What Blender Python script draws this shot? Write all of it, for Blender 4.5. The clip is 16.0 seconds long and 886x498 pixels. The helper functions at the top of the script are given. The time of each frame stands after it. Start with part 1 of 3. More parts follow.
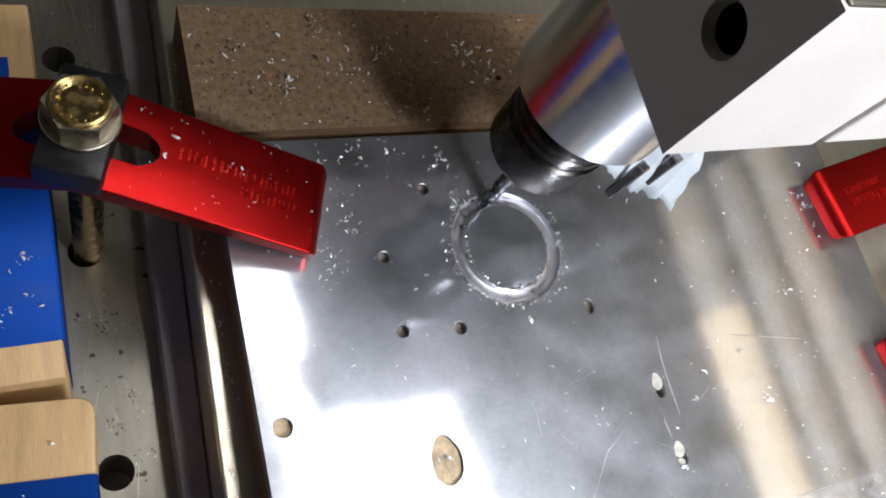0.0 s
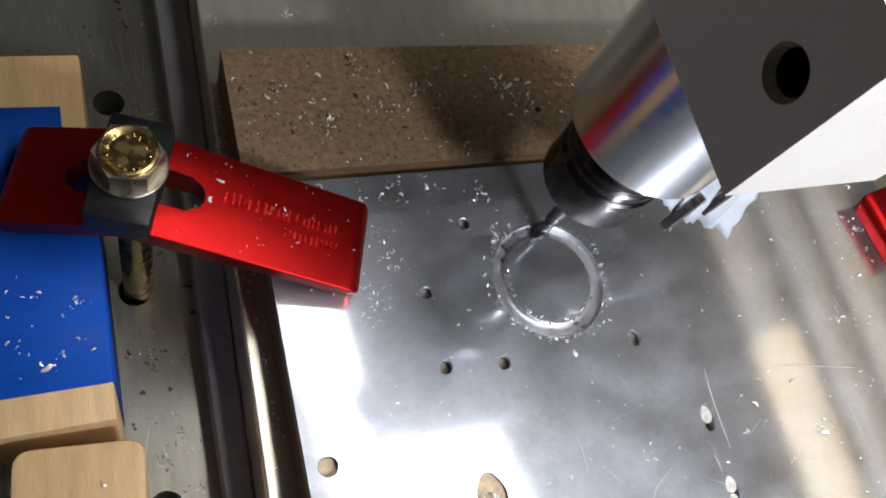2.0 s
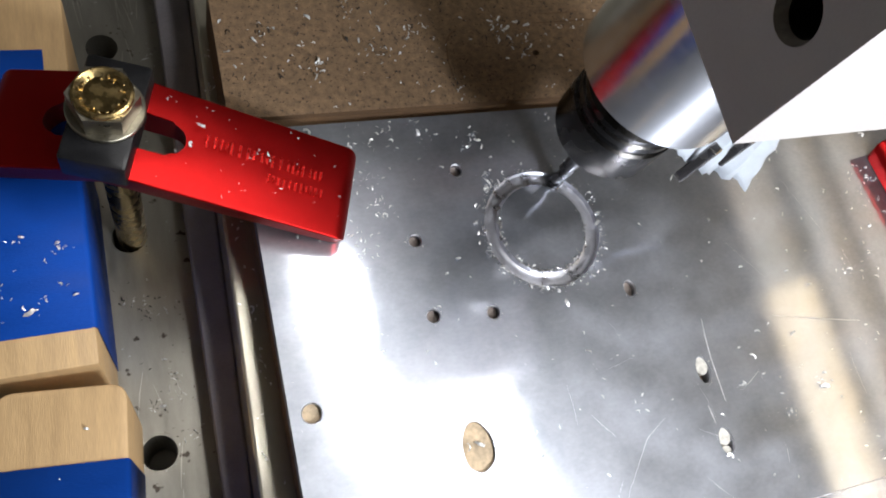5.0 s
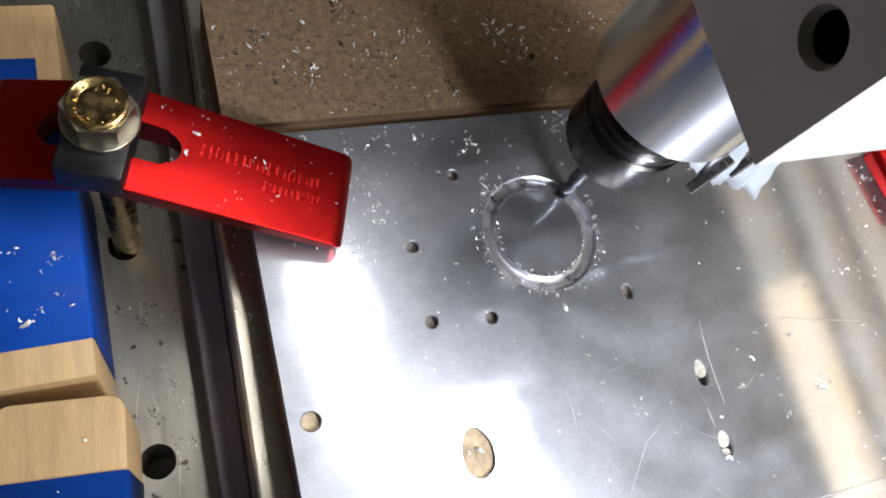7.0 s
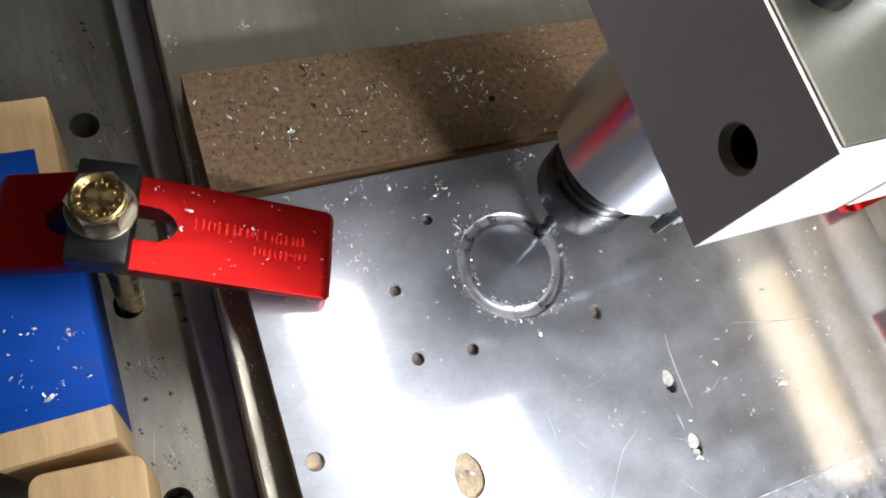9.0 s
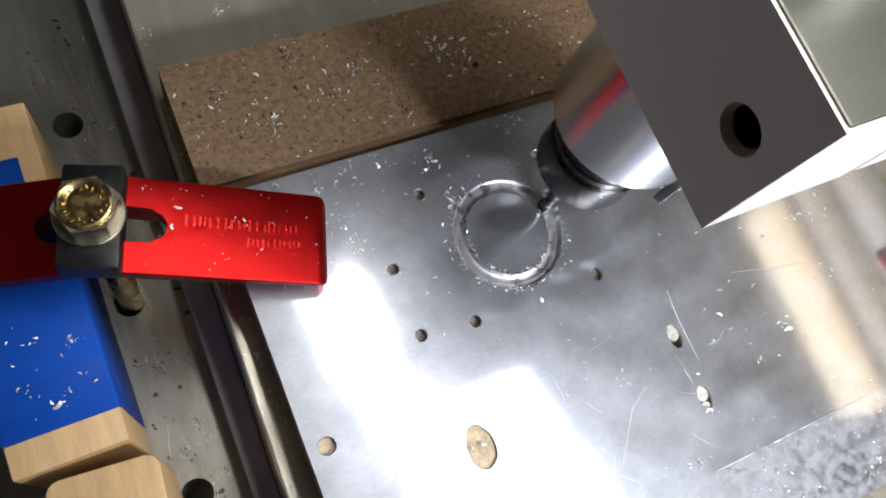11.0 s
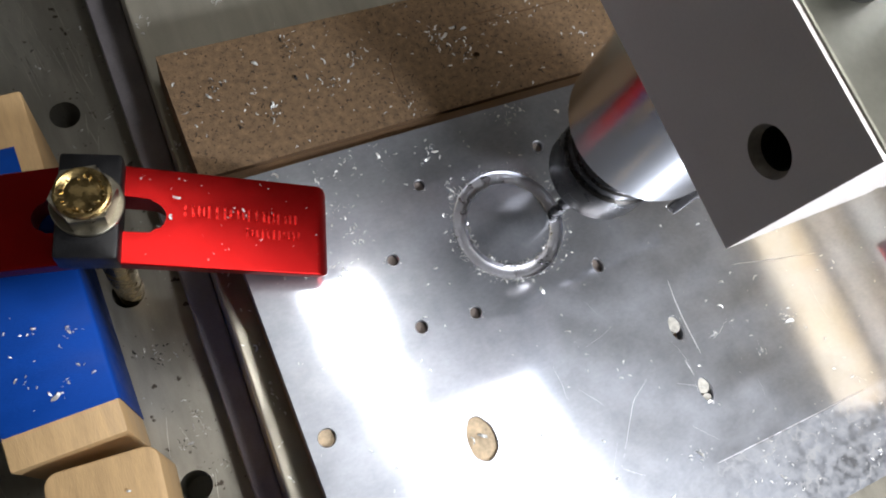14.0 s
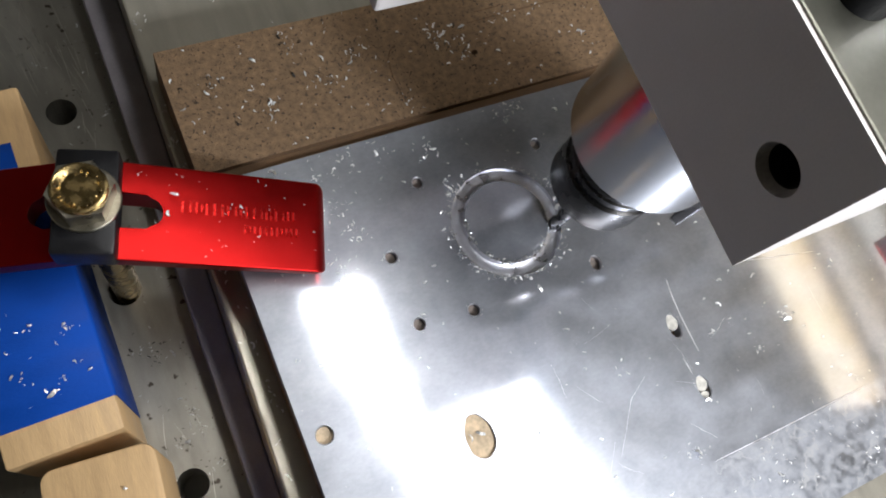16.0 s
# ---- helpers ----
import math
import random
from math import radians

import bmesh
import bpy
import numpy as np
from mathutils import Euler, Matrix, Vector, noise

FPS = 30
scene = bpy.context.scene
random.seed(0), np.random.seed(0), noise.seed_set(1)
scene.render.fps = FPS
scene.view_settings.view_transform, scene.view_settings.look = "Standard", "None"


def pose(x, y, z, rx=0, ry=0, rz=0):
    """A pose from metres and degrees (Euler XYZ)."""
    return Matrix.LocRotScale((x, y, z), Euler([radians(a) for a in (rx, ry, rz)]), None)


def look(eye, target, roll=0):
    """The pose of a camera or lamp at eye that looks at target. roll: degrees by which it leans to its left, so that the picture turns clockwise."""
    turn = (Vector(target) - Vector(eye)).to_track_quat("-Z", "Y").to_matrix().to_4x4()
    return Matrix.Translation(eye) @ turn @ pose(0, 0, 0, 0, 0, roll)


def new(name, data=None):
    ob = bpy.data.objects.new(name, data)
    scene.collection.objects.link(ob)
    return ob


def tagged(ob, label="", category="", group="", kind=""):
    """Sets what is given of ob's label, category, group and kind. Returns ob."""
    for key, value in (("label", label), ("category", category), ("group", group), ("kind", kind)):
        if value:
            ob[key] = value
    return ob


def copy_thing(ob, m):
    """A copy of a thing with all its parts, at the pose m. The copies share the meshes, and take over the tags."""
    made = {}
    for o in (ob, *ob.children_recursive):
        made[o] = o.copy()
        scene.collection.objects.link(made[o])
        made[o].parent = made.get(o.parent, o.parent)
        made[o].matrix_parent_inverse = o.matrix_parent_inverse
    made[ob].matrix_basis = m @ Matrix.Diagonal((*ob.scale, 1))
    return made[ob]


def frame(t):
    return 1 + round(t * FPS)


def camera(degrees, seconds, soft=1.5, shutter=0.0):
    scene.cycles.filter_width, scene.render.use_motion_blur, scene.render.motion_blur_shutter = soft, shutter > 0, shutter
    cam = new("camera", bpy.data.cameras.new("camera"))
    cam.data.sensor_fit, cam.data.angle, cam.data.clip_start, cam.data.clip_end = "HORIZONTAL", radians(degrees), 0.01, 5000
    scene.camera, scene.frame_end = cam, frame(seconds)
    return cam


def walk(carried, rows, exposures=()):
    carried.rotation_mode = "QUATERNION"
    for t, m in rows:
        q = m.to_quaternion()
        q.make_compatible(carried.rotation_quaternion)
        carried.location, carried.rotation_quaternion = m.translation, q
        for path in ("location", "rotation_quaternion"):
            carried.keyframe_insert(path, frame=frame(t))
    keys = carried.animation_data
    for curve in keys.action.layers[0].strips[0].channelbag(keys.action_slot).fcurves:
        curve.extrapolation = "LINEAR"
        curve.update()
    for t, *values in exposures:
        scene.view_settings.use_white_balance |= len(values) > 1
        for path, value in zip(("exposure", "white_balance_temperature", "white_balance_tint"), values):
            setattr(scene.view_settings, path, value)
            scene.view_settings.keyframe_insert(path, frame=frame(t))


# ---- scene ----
cam = camera(57.97, 16.0, soft=1.9)
ROWS = [
    (0, -0.07861, -0.04399, 0.13304, 22.848, -20.995, -14.825),
    (0.5, -0.07858, -0.04461, 0.13329, 22.482, -21.306, -15.351),
    (1, -0.07789, -0.04335, 0.13338, 22.674, -21.215, -15.759),
    (1.5, -0.07762, -0.04224, 0.13393, 22.670, -19.051, -14.725),
    (2, -0.07785, -0.04118, 0.13457, 24.019, -17.682, -14.452),
    (2.5, -0.08190, -0.04151, 0.13643, 22.621, -16.062, -14.439),
    (2.7, -0.08244, -0.04344, 0.14048, 19.300, -15.429, -12.780),
    (3, -0.07172, -0.04091, 0.14299, 22.053, -16.013, -13.251),
    (3.3, -0.07007, -0.03729, 0.13787, 24.313, -15.857, -14.867),
    (3.5, -0.06990, -0.03997, 0.13615, 22.789, -16.075, -14.272),
    (4, -0.07011, -0.04337, 0.13380, 20.537, -15.854, -13.261),
    (6.5, -0.07064, -0.04156, 0.13383, 20.398, -16.164, -14.011),
    (7, -0.07065, -0.04133, 0.13383, 20.382, -16.141, -14.112),
    (7.5, -0.07029, -0.04181, 0.13589, 20.656, -16.284, -14.227),
    (8, -0.07126, -0.04368, 0.14246, 20.953, -16.338, -14.563),
    (8.2, -0.07187, -0.04142, 0.14567, 21.104, -16.327, -15.163),
    (10.3, -0.06784, -0.03408, 0.15134, 18.852, -13.062, -22.910),
    (10.5, -0.06782, -0.03380, 0.15094, 18.644, -13.134, -22.769),
    (11, -0.06765, -0.03375, 0.15054, 18.935, -13.042, -23.181),
    (11.5, -0.06781, -0.03378, 0.15016, 18.666, -13.075, -23.215),
    (12, -0.06822, -0.03354, 0.14975, 18.626, -13.263, -23.428),
    (12.5, -0.06798, -0.03363, 0.15000, 18.659, -13.013, -23.403),
    (13, -0.06798, -0.03337, 0.14972, 18.575, -13.209, -23.381),
    (13.5, -0.06778, -0.03341, 0.14956, 18.478, -13.161, -23.311),
    (14, -0.06808, -0.03363, 0.14933, 18.435, -13.267, -23.187),
    (14.5, -0.06857, -0.03374, 0.14932, 18.507, -13.429, -23.224),
    (15, -0.06840, -0.03400, 0.14920, 18.577, -13.328, -23.193),
    (15.5, -0.06851, -0.03417, 0.14892, 18.609, -13.392, -23.168),
    (16, -0.06860, -0.03422, 0.14867, 18.571, -13.553, -23.222),
]
walk(cam, [(t, pose(x, y, z, rx, ry, rz)) for t, x, y, z, rx, ry, rz in ROWS],
     exposures=((0, -0.05), (1.0, -0.05), (2.0, -0.06), (2.5, 0.06), (3.5, 0.12), (8.2, 0.14), (10.5, 0.10), (13, 0.02), (16, 0.02)))

# ---- light ----
MM = 0.001


def area_lamp(name, watts, width, depth, colour, m):
    data = bpy.data.lights.new(name, "AREA")
    data.shape, data.size, data.size_y, data.energy, data.color = "RECTANGLE", width, depth, watts, colour
    ob = new(name, data)
    ob.matrix_world = m
    return ob


world = bpy.data.worlds.new("world")
scene.world = world
world.use_nodes = True
world.node_tree.nodes["Background"].inputs[0].default_value = (0.75, 0.8, 0.9, 1)
world.node_tree.nodes["Background"].inputs[1].default_value = 0.05
# a narrow and a broad LED panel over the table, an added fill beside the narrow one to brighten the bed, and a small
# lamp low in front of the work
area_lamp("strip_light", 0.068, 0.023, 0.15, (1.0, 0.985, 0.955), pose(0.003, 0.0085, 0.19, 0, 0, 10))
area_lamp("panel_light", 0.21, 0.070, 0.16, (1.0, 0.985, 0.975), pose(0.0384, -0.0709, 0.19, 0, 0, 10))
area_lamp("overhead_fill", 0.11, 0.023, 0.085, (1.0, 0.985, 0.94), pose(0.002, 0.014, 0.191, 0, 0, 10))
area_lamp("work_light", 0.50, 0.03, 0.03, (0.93, 0.965, 1.0), look((0.040, -0.163, 0.165), (-0.01, 0.01, 0.01)))

# ---- materials ----


def material(name, base, rough=0.5, metal=0.0, vary=0.15, scale=400.0, fine=3000.0, bump=0.15, stretch=(1, 1, 1), rough_vary=0.1,
             speck=None, speck_scale=900.0, speck_at=0.62, depth=0.0003, island=0.0):
    m = bpy.data.materials.new(name)
    m.use_nodes = True
    nt = m.node_tree
    n, l = nt.nodes, nt.links
    bsdf = n["Principled BSDF"]
    bsdf.inputs["Metallic"].default_value = metal
    co = n.new("ShaderNodeTexCoord")
    mp = n.new("ShaderNodeMapping")
    mp.inputs["Scale"].default_value = stretch
    l.new(co.outputs["Object"], mp.inputs["Vector"])
    big, small = n.new("ShaderNodeTexNoise"), n.new("ShaderNodeTexNoise")
    for tex, s in ((big, scale), (small, fine)):
        tex.inputs["Scale"].default_value, tex.inputs["Detail"].default_value = s, 5
        l.new(mp.outputs["Vector"], tex.inputs["Vector"])
    both = n.new("ShaderNodeMath")
    both.operation = "MULTIPLY_ADD"
    l.new(small.outputs["Fac"], both.inputs[0])
    both.inputs[1].default_value = 0.5
    l.new(big.outputs["Fac"], both.inputs[2])
    ramp = n.new("ShaderNodeMapRange")
    ramp.inputs["From Min"].default_value, ramp.inputs["From Max"].default_value = 0.45, 1.05
    ramp.inputs["To Min"].default_value, ramp.inputs["To Max"].default_value = 1 - vary, 1 + vary
    l.new(both.outputs[0], ramp.inputs["Value"])
    value = ramp.outputs["Result"]
    if island:
        geo = n.new("ShaderNodeNewGeometry")
        spread = n.new("ShaderNodeMath")
        spread.operation = "MULTIPLY_ADD"
        l.new(geo.outputs["Random Per Island"], spread.inputs[0])
        spread.inputs[1].default_value = -island
        l.new(value, spread.inputs[2])
        value = spread.outputs[0]
    mix = n.new("ShaderNodeVectorMath")
    mix.operation = "SCALE"
    mix.inputs[0].default_value = base
    l.new(value, mix.inputs["Scale"])
    colour = mix.outputs["Vector"]
    if speck:
        sp = n.new("ShaderNodeTexNoise")
        sp.inputs["Scale"].default_value, sp.inputs["Detail"].default_value = speck_scale, 2
        l.new(co.outputs["Object"], sp.inputs["Vector"])
        cut = n.new("ShaderNodeMapRange")
        cut.inputs["From Min"].default_value, cut.inputs["From Max"].default_value = speck_at, speck_at + 0.05
        l.new(sp.outputs["Fac"], cut.inputs["Value"])
        over = n.new("ShaderNodeMix")
        over.data_type = "RGBA"
        over.inputs["B"].default_value = (*speck, 1)
        l.new(cut.outputs["Result"], over.inputs["Factor"])
        l.new(colour, over.inputs["A"])
        colour = over.outputs["Result"]
    l.new(colour, bsdf.inputs["Base Color"])
    rr = n.new("ShaderNodeMapRange")
    rr.inputs["From Min"].default_value, rr.inputs["From Max"].default_value = 0.35, 0.65
    rr.inputs["To Min"].default_value, rr.inputs["To Max"].default_value = max(rough - rough_vary, 0.02), rough + rough_vary
    l.new(big.outputs["Fac"], rr.inputs["Value"])
    l.new(rr.outputs["Result"], bsdf.inputs["Roughness"])
    if bump:
        b = n.new("ShaderNodeBump")
        b.inputs["Strength"].default_value, b.inputs["Distance"].default_value = bump, depth
        l.new(small.outputs["Fac"], b.inputs["Height"])
        l.new(b.outputs["Normal"], bsdf.inputs["Normal"])
    return m


RED = material("red_anodised", (0.36, 0.010, 0.010), 0.38, 1.0, 0.08, 250, 5000, 0.16, rough_vary=0.015)
RED_MARK = material("red_anodised_engraving", (0.80, 0.03, 0.025), 0.30, 1.0, 0.2, 600, 4000, 0.2)
BLACK_STEEL = material("black_oxide_steel", (0.012, 0.012, 0.014), 0.42, 0.4, 0.25, 300, 3000, 0.15)
ZINC = material("yellow_zinc", (0.43, 0.315, 0.14), 0.26, 1.0, 0.35, 500, 2500, 0.08)
ZINC_PALE = material("pale_zinc", (0.36, 0.335, 0.275), 0.34, 1.0, 0.3, 300, 2500, 0.15)
MDF = material("fibreboard", (0.196, 0.124, 0.069), 0.8, 0, 0.50, 700, 2600, 0.9, speck=(0.040, 0.024, 0.016), speck_scale=1500, speck_at=0.625)
MDF_EDGE = material("fibreboard_edge", (0.125, 0.072, 0.037), 0.85, 0, 0.25, 300, 2500, 0.4, stretch=(1, 1, 4))
BED = material("ground_steel", (0.37, 0.355, 0.315), 0.33, 0.8, 0.12, 120, 1700, 0.08, stretch=(5, 1, 1), rough_vary=0.04, speck=(0.10, 0.085, 0.07), speck_scale=380, speck_at=0.68)
PLATFORM = material("brushed_steel", (0.74, 0.70, 0.60), 0.21, 0.68, 0.14, 60, 1500, 0.06, stretch=(6, 1, 1), rough_vary=0.06)
TOP_STEEL = material("dimmed_top_steel", (0.115, 0.115, 0.10), 0.45, 1.0, 0.12, 80, 1500, 0.05)
STRIP = material("grey_painted_steel", (0.27, 0.255, 0.29), 0.75, 0.0, 0.2, 150, 2500, 0.2)
PINE = material("pine_wood", (0.52, 0.345, 0.175), 0.6, 0, 0.18, 120, 900, 0.2, stretch=(6, 0.6, 3))
TAPE = material("blue_tape", (0.002, 0.054, 0.34), 0.7, 0, 0.12, 90, 1800, 0.2, stretch=(1, 3, 1))
TAPE.node_tree.nodes["Principled BSDF"].inputs["Specular IOR Level"].default_value = 0.2
STEEL = material("polished_steel", (0.60, 0.60, 0.61), 0.2, 1.0, 0.06, 200, 2500, 0.04, stretch=(1, 1, 12), rough_vary=0.04)
NUT = material("dark_steel", (0.045, 0.043, 0.042), 0.25, 1.0, 0.15, 200, 2500, 0.06, rough_vary=0.05)
PRONG = material("burnished_steel", (0.26, 0.25, 0.25), 0.24, 1.0, 0.15, 300, 2500, 0.06)
CARBIDE = material("carbide", (0.12, 0.12, 0.125), 0.3, 1.0, 0.2, 500, 4000, 0.2)
MOUNT = material("cast_aluminium_mount", (0.59, 0.56, 0.56), 0.6, 0.0, 0.06, 90, 2500, 0.12)
# darker copy of the mount's colour, to dim the lit crescent of the countersink
DIM_EDGE = material("dimmed_bore_edge", (0.30, 0.275, 0.25), 0.5, 0.3, 0.35, 500, 2500, 0.2)
# near black: the shade deep in the bolt pocket is put into the colour
HOLE_DARK = material("shade_dark_bore", (0.02, 0.019, 0.018), 0.5, 0.5, 0.2, 300, 2000, 0.2)
CHIP = material("aluminium_chip", (0.88, 0.89, 0.9), 0.35, 0.35, 0.15, 800, 4000, 0.1, island=0.35)
BURR = material("aluminium_burr", (0.8, 0.81, 0.83), 0.3, 1.0, 0.2, 800, 4000, 0.2, island=0.3)
DUST = material("dark_chip", (0.03, 0.024, 0.02), 0.6, 0.3, 0.3, 800, 4000, 0.1)
PLASTIC = material("torn_white_plastic", (0.66, 0.72, 0.80), 0.45, 0, 0.08, 150, 1500, 0.2)
PLASTIC.node_tree.nodes["Principled BSDF"].inputs["Transmission Weight"].default_value = 0.15
PANEL = material("pale_bounce_panel", (0.60, 0.585, 0.55), 0.7, 0, 0.1, 6, 80, 0.1)


def plate_material():
    """Worn rolled aluminium: fine brushing, cloudy wear, and a band of crusty tape residue along its front edge."""
    m = material("worn_aluminium", (0.59, 0.62, 0.70), 0.47, 1.0, 0.13, 60, 900, 0.0, stretch=(1, 1.7, 1), rough_vary=0.07)
    nt = m.node_tree
    n, l = nt.nodes, nt.links
    bsdf = n["Principled BSDF"]
    co = n.new("ShaderNodeTexCoord")
    sep = n.new("ShaderNodeSeparateXYZ")
    l.new(co.outputs["Object"], sep.inputs[0])
    crust = n.new("ShaderNodeTexNoise")
    crust.inputs["Scale"].default_value, crust.inputs["Detail"].default_value = 420, 9
    crust.inputs["Roughness"].default_value = 0.65
    l.new(co.outputs["Object"], crust.inputs["Vector"])
    band = n.new("ShaderNodeMapRange")
    band.inputs["From Min"].default_value, band.inputs["From Max"].default_value = -0.0605, -0.0612
    l.new(sep.outputs["Y"], band.inputs["Value"])
    right = n.new("ShaderNodeMapRange")
    right.inputs["From Min"].default_value, right.inputs["From Max"].default_value = 0.0, 0.035
    l.new(sep.outputs["X"], right.inputs["Value"])
    cut = n.new("ShaderNodeMapRange")
    cut.inputs["From Min"].default_value, cut.inputs["From Max"].default_value = 0.42, 0.72
    l.new(crust.outputs["Fac"], cut.inputs["Value"])
    # dried outlines in the residue
    off, size, line, total = (n.new("ShaderNodeMath") for _ in range(4))
    off.operation, size.operation, line.operation, total.operation = "SUBTRACT", "ABSOLUTE", "LESS_THAN", "MAXIMUM"
    tide = n.new("ShaderNodeTexNoise")
    tide.inputs["Scale"].default_value, tide.inputs["Detail"].default_value = 95, 9
    l.new(co.outputs["Object"], tide.inputs["Vector"])
    l.new(tide.outputs["Fac"], off.inputs[0])
    off.inputs[1].default_value = 0.52
    l.new(off.outputs[0], size.inputs[0])
    l.new(size.outputs[0], line.inputs[0])
    line.inputs[1].default_value = 0.009
    l.new(line.outputs[0], total.inputs[0])
    l.new(cut.outputs[0], total.inputs[1])
    a, b = n.new("ShaderNodeMath"), n.new("ShaderNodeMath")
    a.operation = b.operation = "MULTIPLY"
    l.new(band.outputs[0], a.inputs[0])
    l.new(total.outputs[0], a.inputs[1])
    l.new(a.outputs[0], b.inputs[0])
    l.new(right.outputs[0], b.inputs[1])
    c = n.new("ShaderNodeMath")
    c.operation = "MULTIPLY"
    c.inputs[1].default_value = 0.42
    l.new(b.outputs[0], c.inputs[0])
    over = n.new("ShaderNodeMix")
    over.data_type = "RGBA"
    over.inputs["B"].default_value = (0.62, 0.60, 0.56, 1)
    l.new(c.outputs[0], over.inputs["Factor"])
    l.new(bsdf.inputs["Base Color"].links[0].from_socket, over.inputs["A"])
    l.new(over.outputs["Result"], bsdf.inputs["Base Color"])
    dull = n.new("ShaderNodeMath")
    dull.operation = "MULTIPLY_ADD"
    l.new(b.outputs[0], dull.inputs[0])
    dull.inputs[1].default_value = 0.35
    l.new(bsdf.inputs["Roughness"].links[0].from_socket, dull.inputs[2])
    l.new(dull.outputs[0], bsdf.inputs["Roughness"])
    inv = n.new("ShaderNodeMath")
    inv.operation = "MULTIPLY_ADD"
    l.new(c.outputs[0], inv.inputs[0])
    inv.inputs[1].default_value, inv.inputs[2].default_value = -0.8, 1.0
    l.new(inv.outputs[0], bsdf.inputs["Metallic"])
    # a sharper gloss over the brushed haze, rubbed away in clouds
    gloss = n.new("ShaderNodeBsdfGlossy")
    gloss.inputs["Color"].default_value = (0.63, 0.655, 0.71, 1)
    gloss.inputs["Roughness"].default_value = 0.115
    cloud = n.new("ShaderNodeTexNoise")
    cloud.inputs["Scale"].default_value, cloud.inputs["Detail"].default_value = 110, 9
    cloud.inputs["Roughness"].default_value = 0.7
    l.new(co.outputs["Object"], cloud.inputs["Vector"])
    amount = n.new("ShaderNodeMapRange")
    amount.inputs["From Min"].default_value, amount.inputs["From Max"].default_value = 0.3, 0.7
    amount.inputs["To Min"].default_value, amount.inputs["To Max"].default_value = 0.62, 0.46
    l.new(cloud.outputs["Fac"], amount.inputs["Value"])
    wear = n.new("ShaderNodeMapRange")
    wear.inputs["From Min"].default_value, wear.inputs["From Max"].default_value = 0.3, 0.7
    wear.inputs["To Min"].default_value, wear.inputs["To Max"].default_value = 0.075, 0.125
    l.new(cloud.outputs["Fac"], wear.inputs["Value"])
    l.new(wear.outputs[0], gloss.inputs["Roughness"])
    # faint tints that drift from bluish to pinkish
    mottle = n.new("ShaderNodeTexNoise")
    mottle.inputs["Scale"].default_value, mottle.inputs["Detail"].default_value = 38, 6
    l.new(co.outputs["Object"], mottle.inputs["Vector"])
    tint = n.new("ShaderNodeMapRange")
    tint.inputs["From Min"].default_value, tint.inputs["From Max"].default_value = 0.35, 0.65
    l.new(mottle.outputs["Fac"], tint.inputs["Value"])
    hue = n.new("ShaderNodeMix")
    hue.data_type = "RGBA"
    hue.inputs["A"].default_value, hue.inputs["B"].default_value = (0.58, 0.65, 0.79, 1), (0.67, 0.65, 0.70, 1)
    l.new(tint.outputs[0], hue.inputs["Factor"])
    l.new(hue.outputs["Result"], gloss.inputs["Color"])
    keep = n.new("ShaderNodeMath")
    keep.operation = "MULTIPLY"
    l.new(amount.outputs[0], keep.inputs[0])
    l.new(inv.outputs[0], keep.inputs[1])
    mixer = n.new("ShaderNodeMixShader")
    l.new(keep.outputs[0], mixer.inputs[0])
    l.new(bsdf.outputs[0], mixer.inputs[1])
    l.new(gloss.outputs[0], mixer.inputs[2])
    l.new(mixer.outputs[0], n["Material Output"].inputs["Surface"])
    return m


ALU = plate_material()
# the holes' lit insides, put into the colours of raised floors
HOLE_BROWN = material("brown_lit_floor", (0.19, 0.155, 0.135), 0.8, 0, 0.45, 900, 2500, 0.5)
HOLE_TAN = material("tan_hole_floor", (0.52, 0.40, 0.27), 0.7, 0, 0.45, 500, 1500, 0.3)
LIT_PALE = material("pale_lit_hole", (0.52, 0.50, 0.46), 0.7, 0, 0.4, 700, 1500, 0.3)
SCRATCH = material("bright_aluminium_scratch", (0.80, 0.81, 0.89), 0.4, 1.0, 0.2, 500, 2500, 0.3)
GROOVE = material("fresh_cut_aluminium", (0.74, 0.75, 0.82), 0.36, 1.0, 0.12, 500, 2500, 0.2)

# ---- mesh helpers (millimetres) ----


def part(name, bm, mat, parent=None, label="", m=None, smooth=False):
    """One mesh object from a bmesh in millimetres, under a thing or part."""
    bmesh.ops.recalc_face_normals(bm, faces=bm.faces[:])
    bmesh.ops.scale(bm, vec=(MM, MM, MM), verts=bm.verts[:])
    me = bpy.data.meshes.new(name)
    bm.to_mesh(me)
    bm.free()
    for mt in mat if isinstance(mat, (list, tuple)) else (mat,):
        me.materials.append(mt)
    if smooth:
        for p in me.polygons:
            p.use_smooth = True
        me.set_sharp_from_angle(angle=radians(35))
    ob = new(name, me)
    ob.parent = parent
    if m is not None:
        ob.matrix_local = m
    if label:
        tagged(ob, label)
    return ob


def mm(x, y, z, rx=0, ry=0, rz=0):
    return pose(x * MM, y * MM, z * MM, rx, ry, rz)


def thing(name, m, label, category, group="", kind=""):
    ob = new(name)
    ob.empty_display_size = 0.005
    ob.matrix_world = m
    return tagged(ob, label, category, group, kind)


def box(bm, x0, x1, y0, y1, z0, z1, bevel=0.0, segs=2):
    v = [bm.verts.new((x, y, z)) for z in (z0, z1) for y in (y0, y1) for x in (x0, x1)]
    faces = [bm.faces.new([v[i] for i in f]) for f in ((0, 2, 3, 1), (4, 5, 7, 6), (0, 1, 5, 4), (2, 6, 7, 3), (0, 4, 6, 2), (1, 3, 7, 5))]
    if bevel:
        edges = list({e for f in faces for e in f.edges})
        bmesh.ops.bevel(bm, geom=edges, offset=bevel, segments=segs, affect="EDGES", profile=0.5)
    return bm


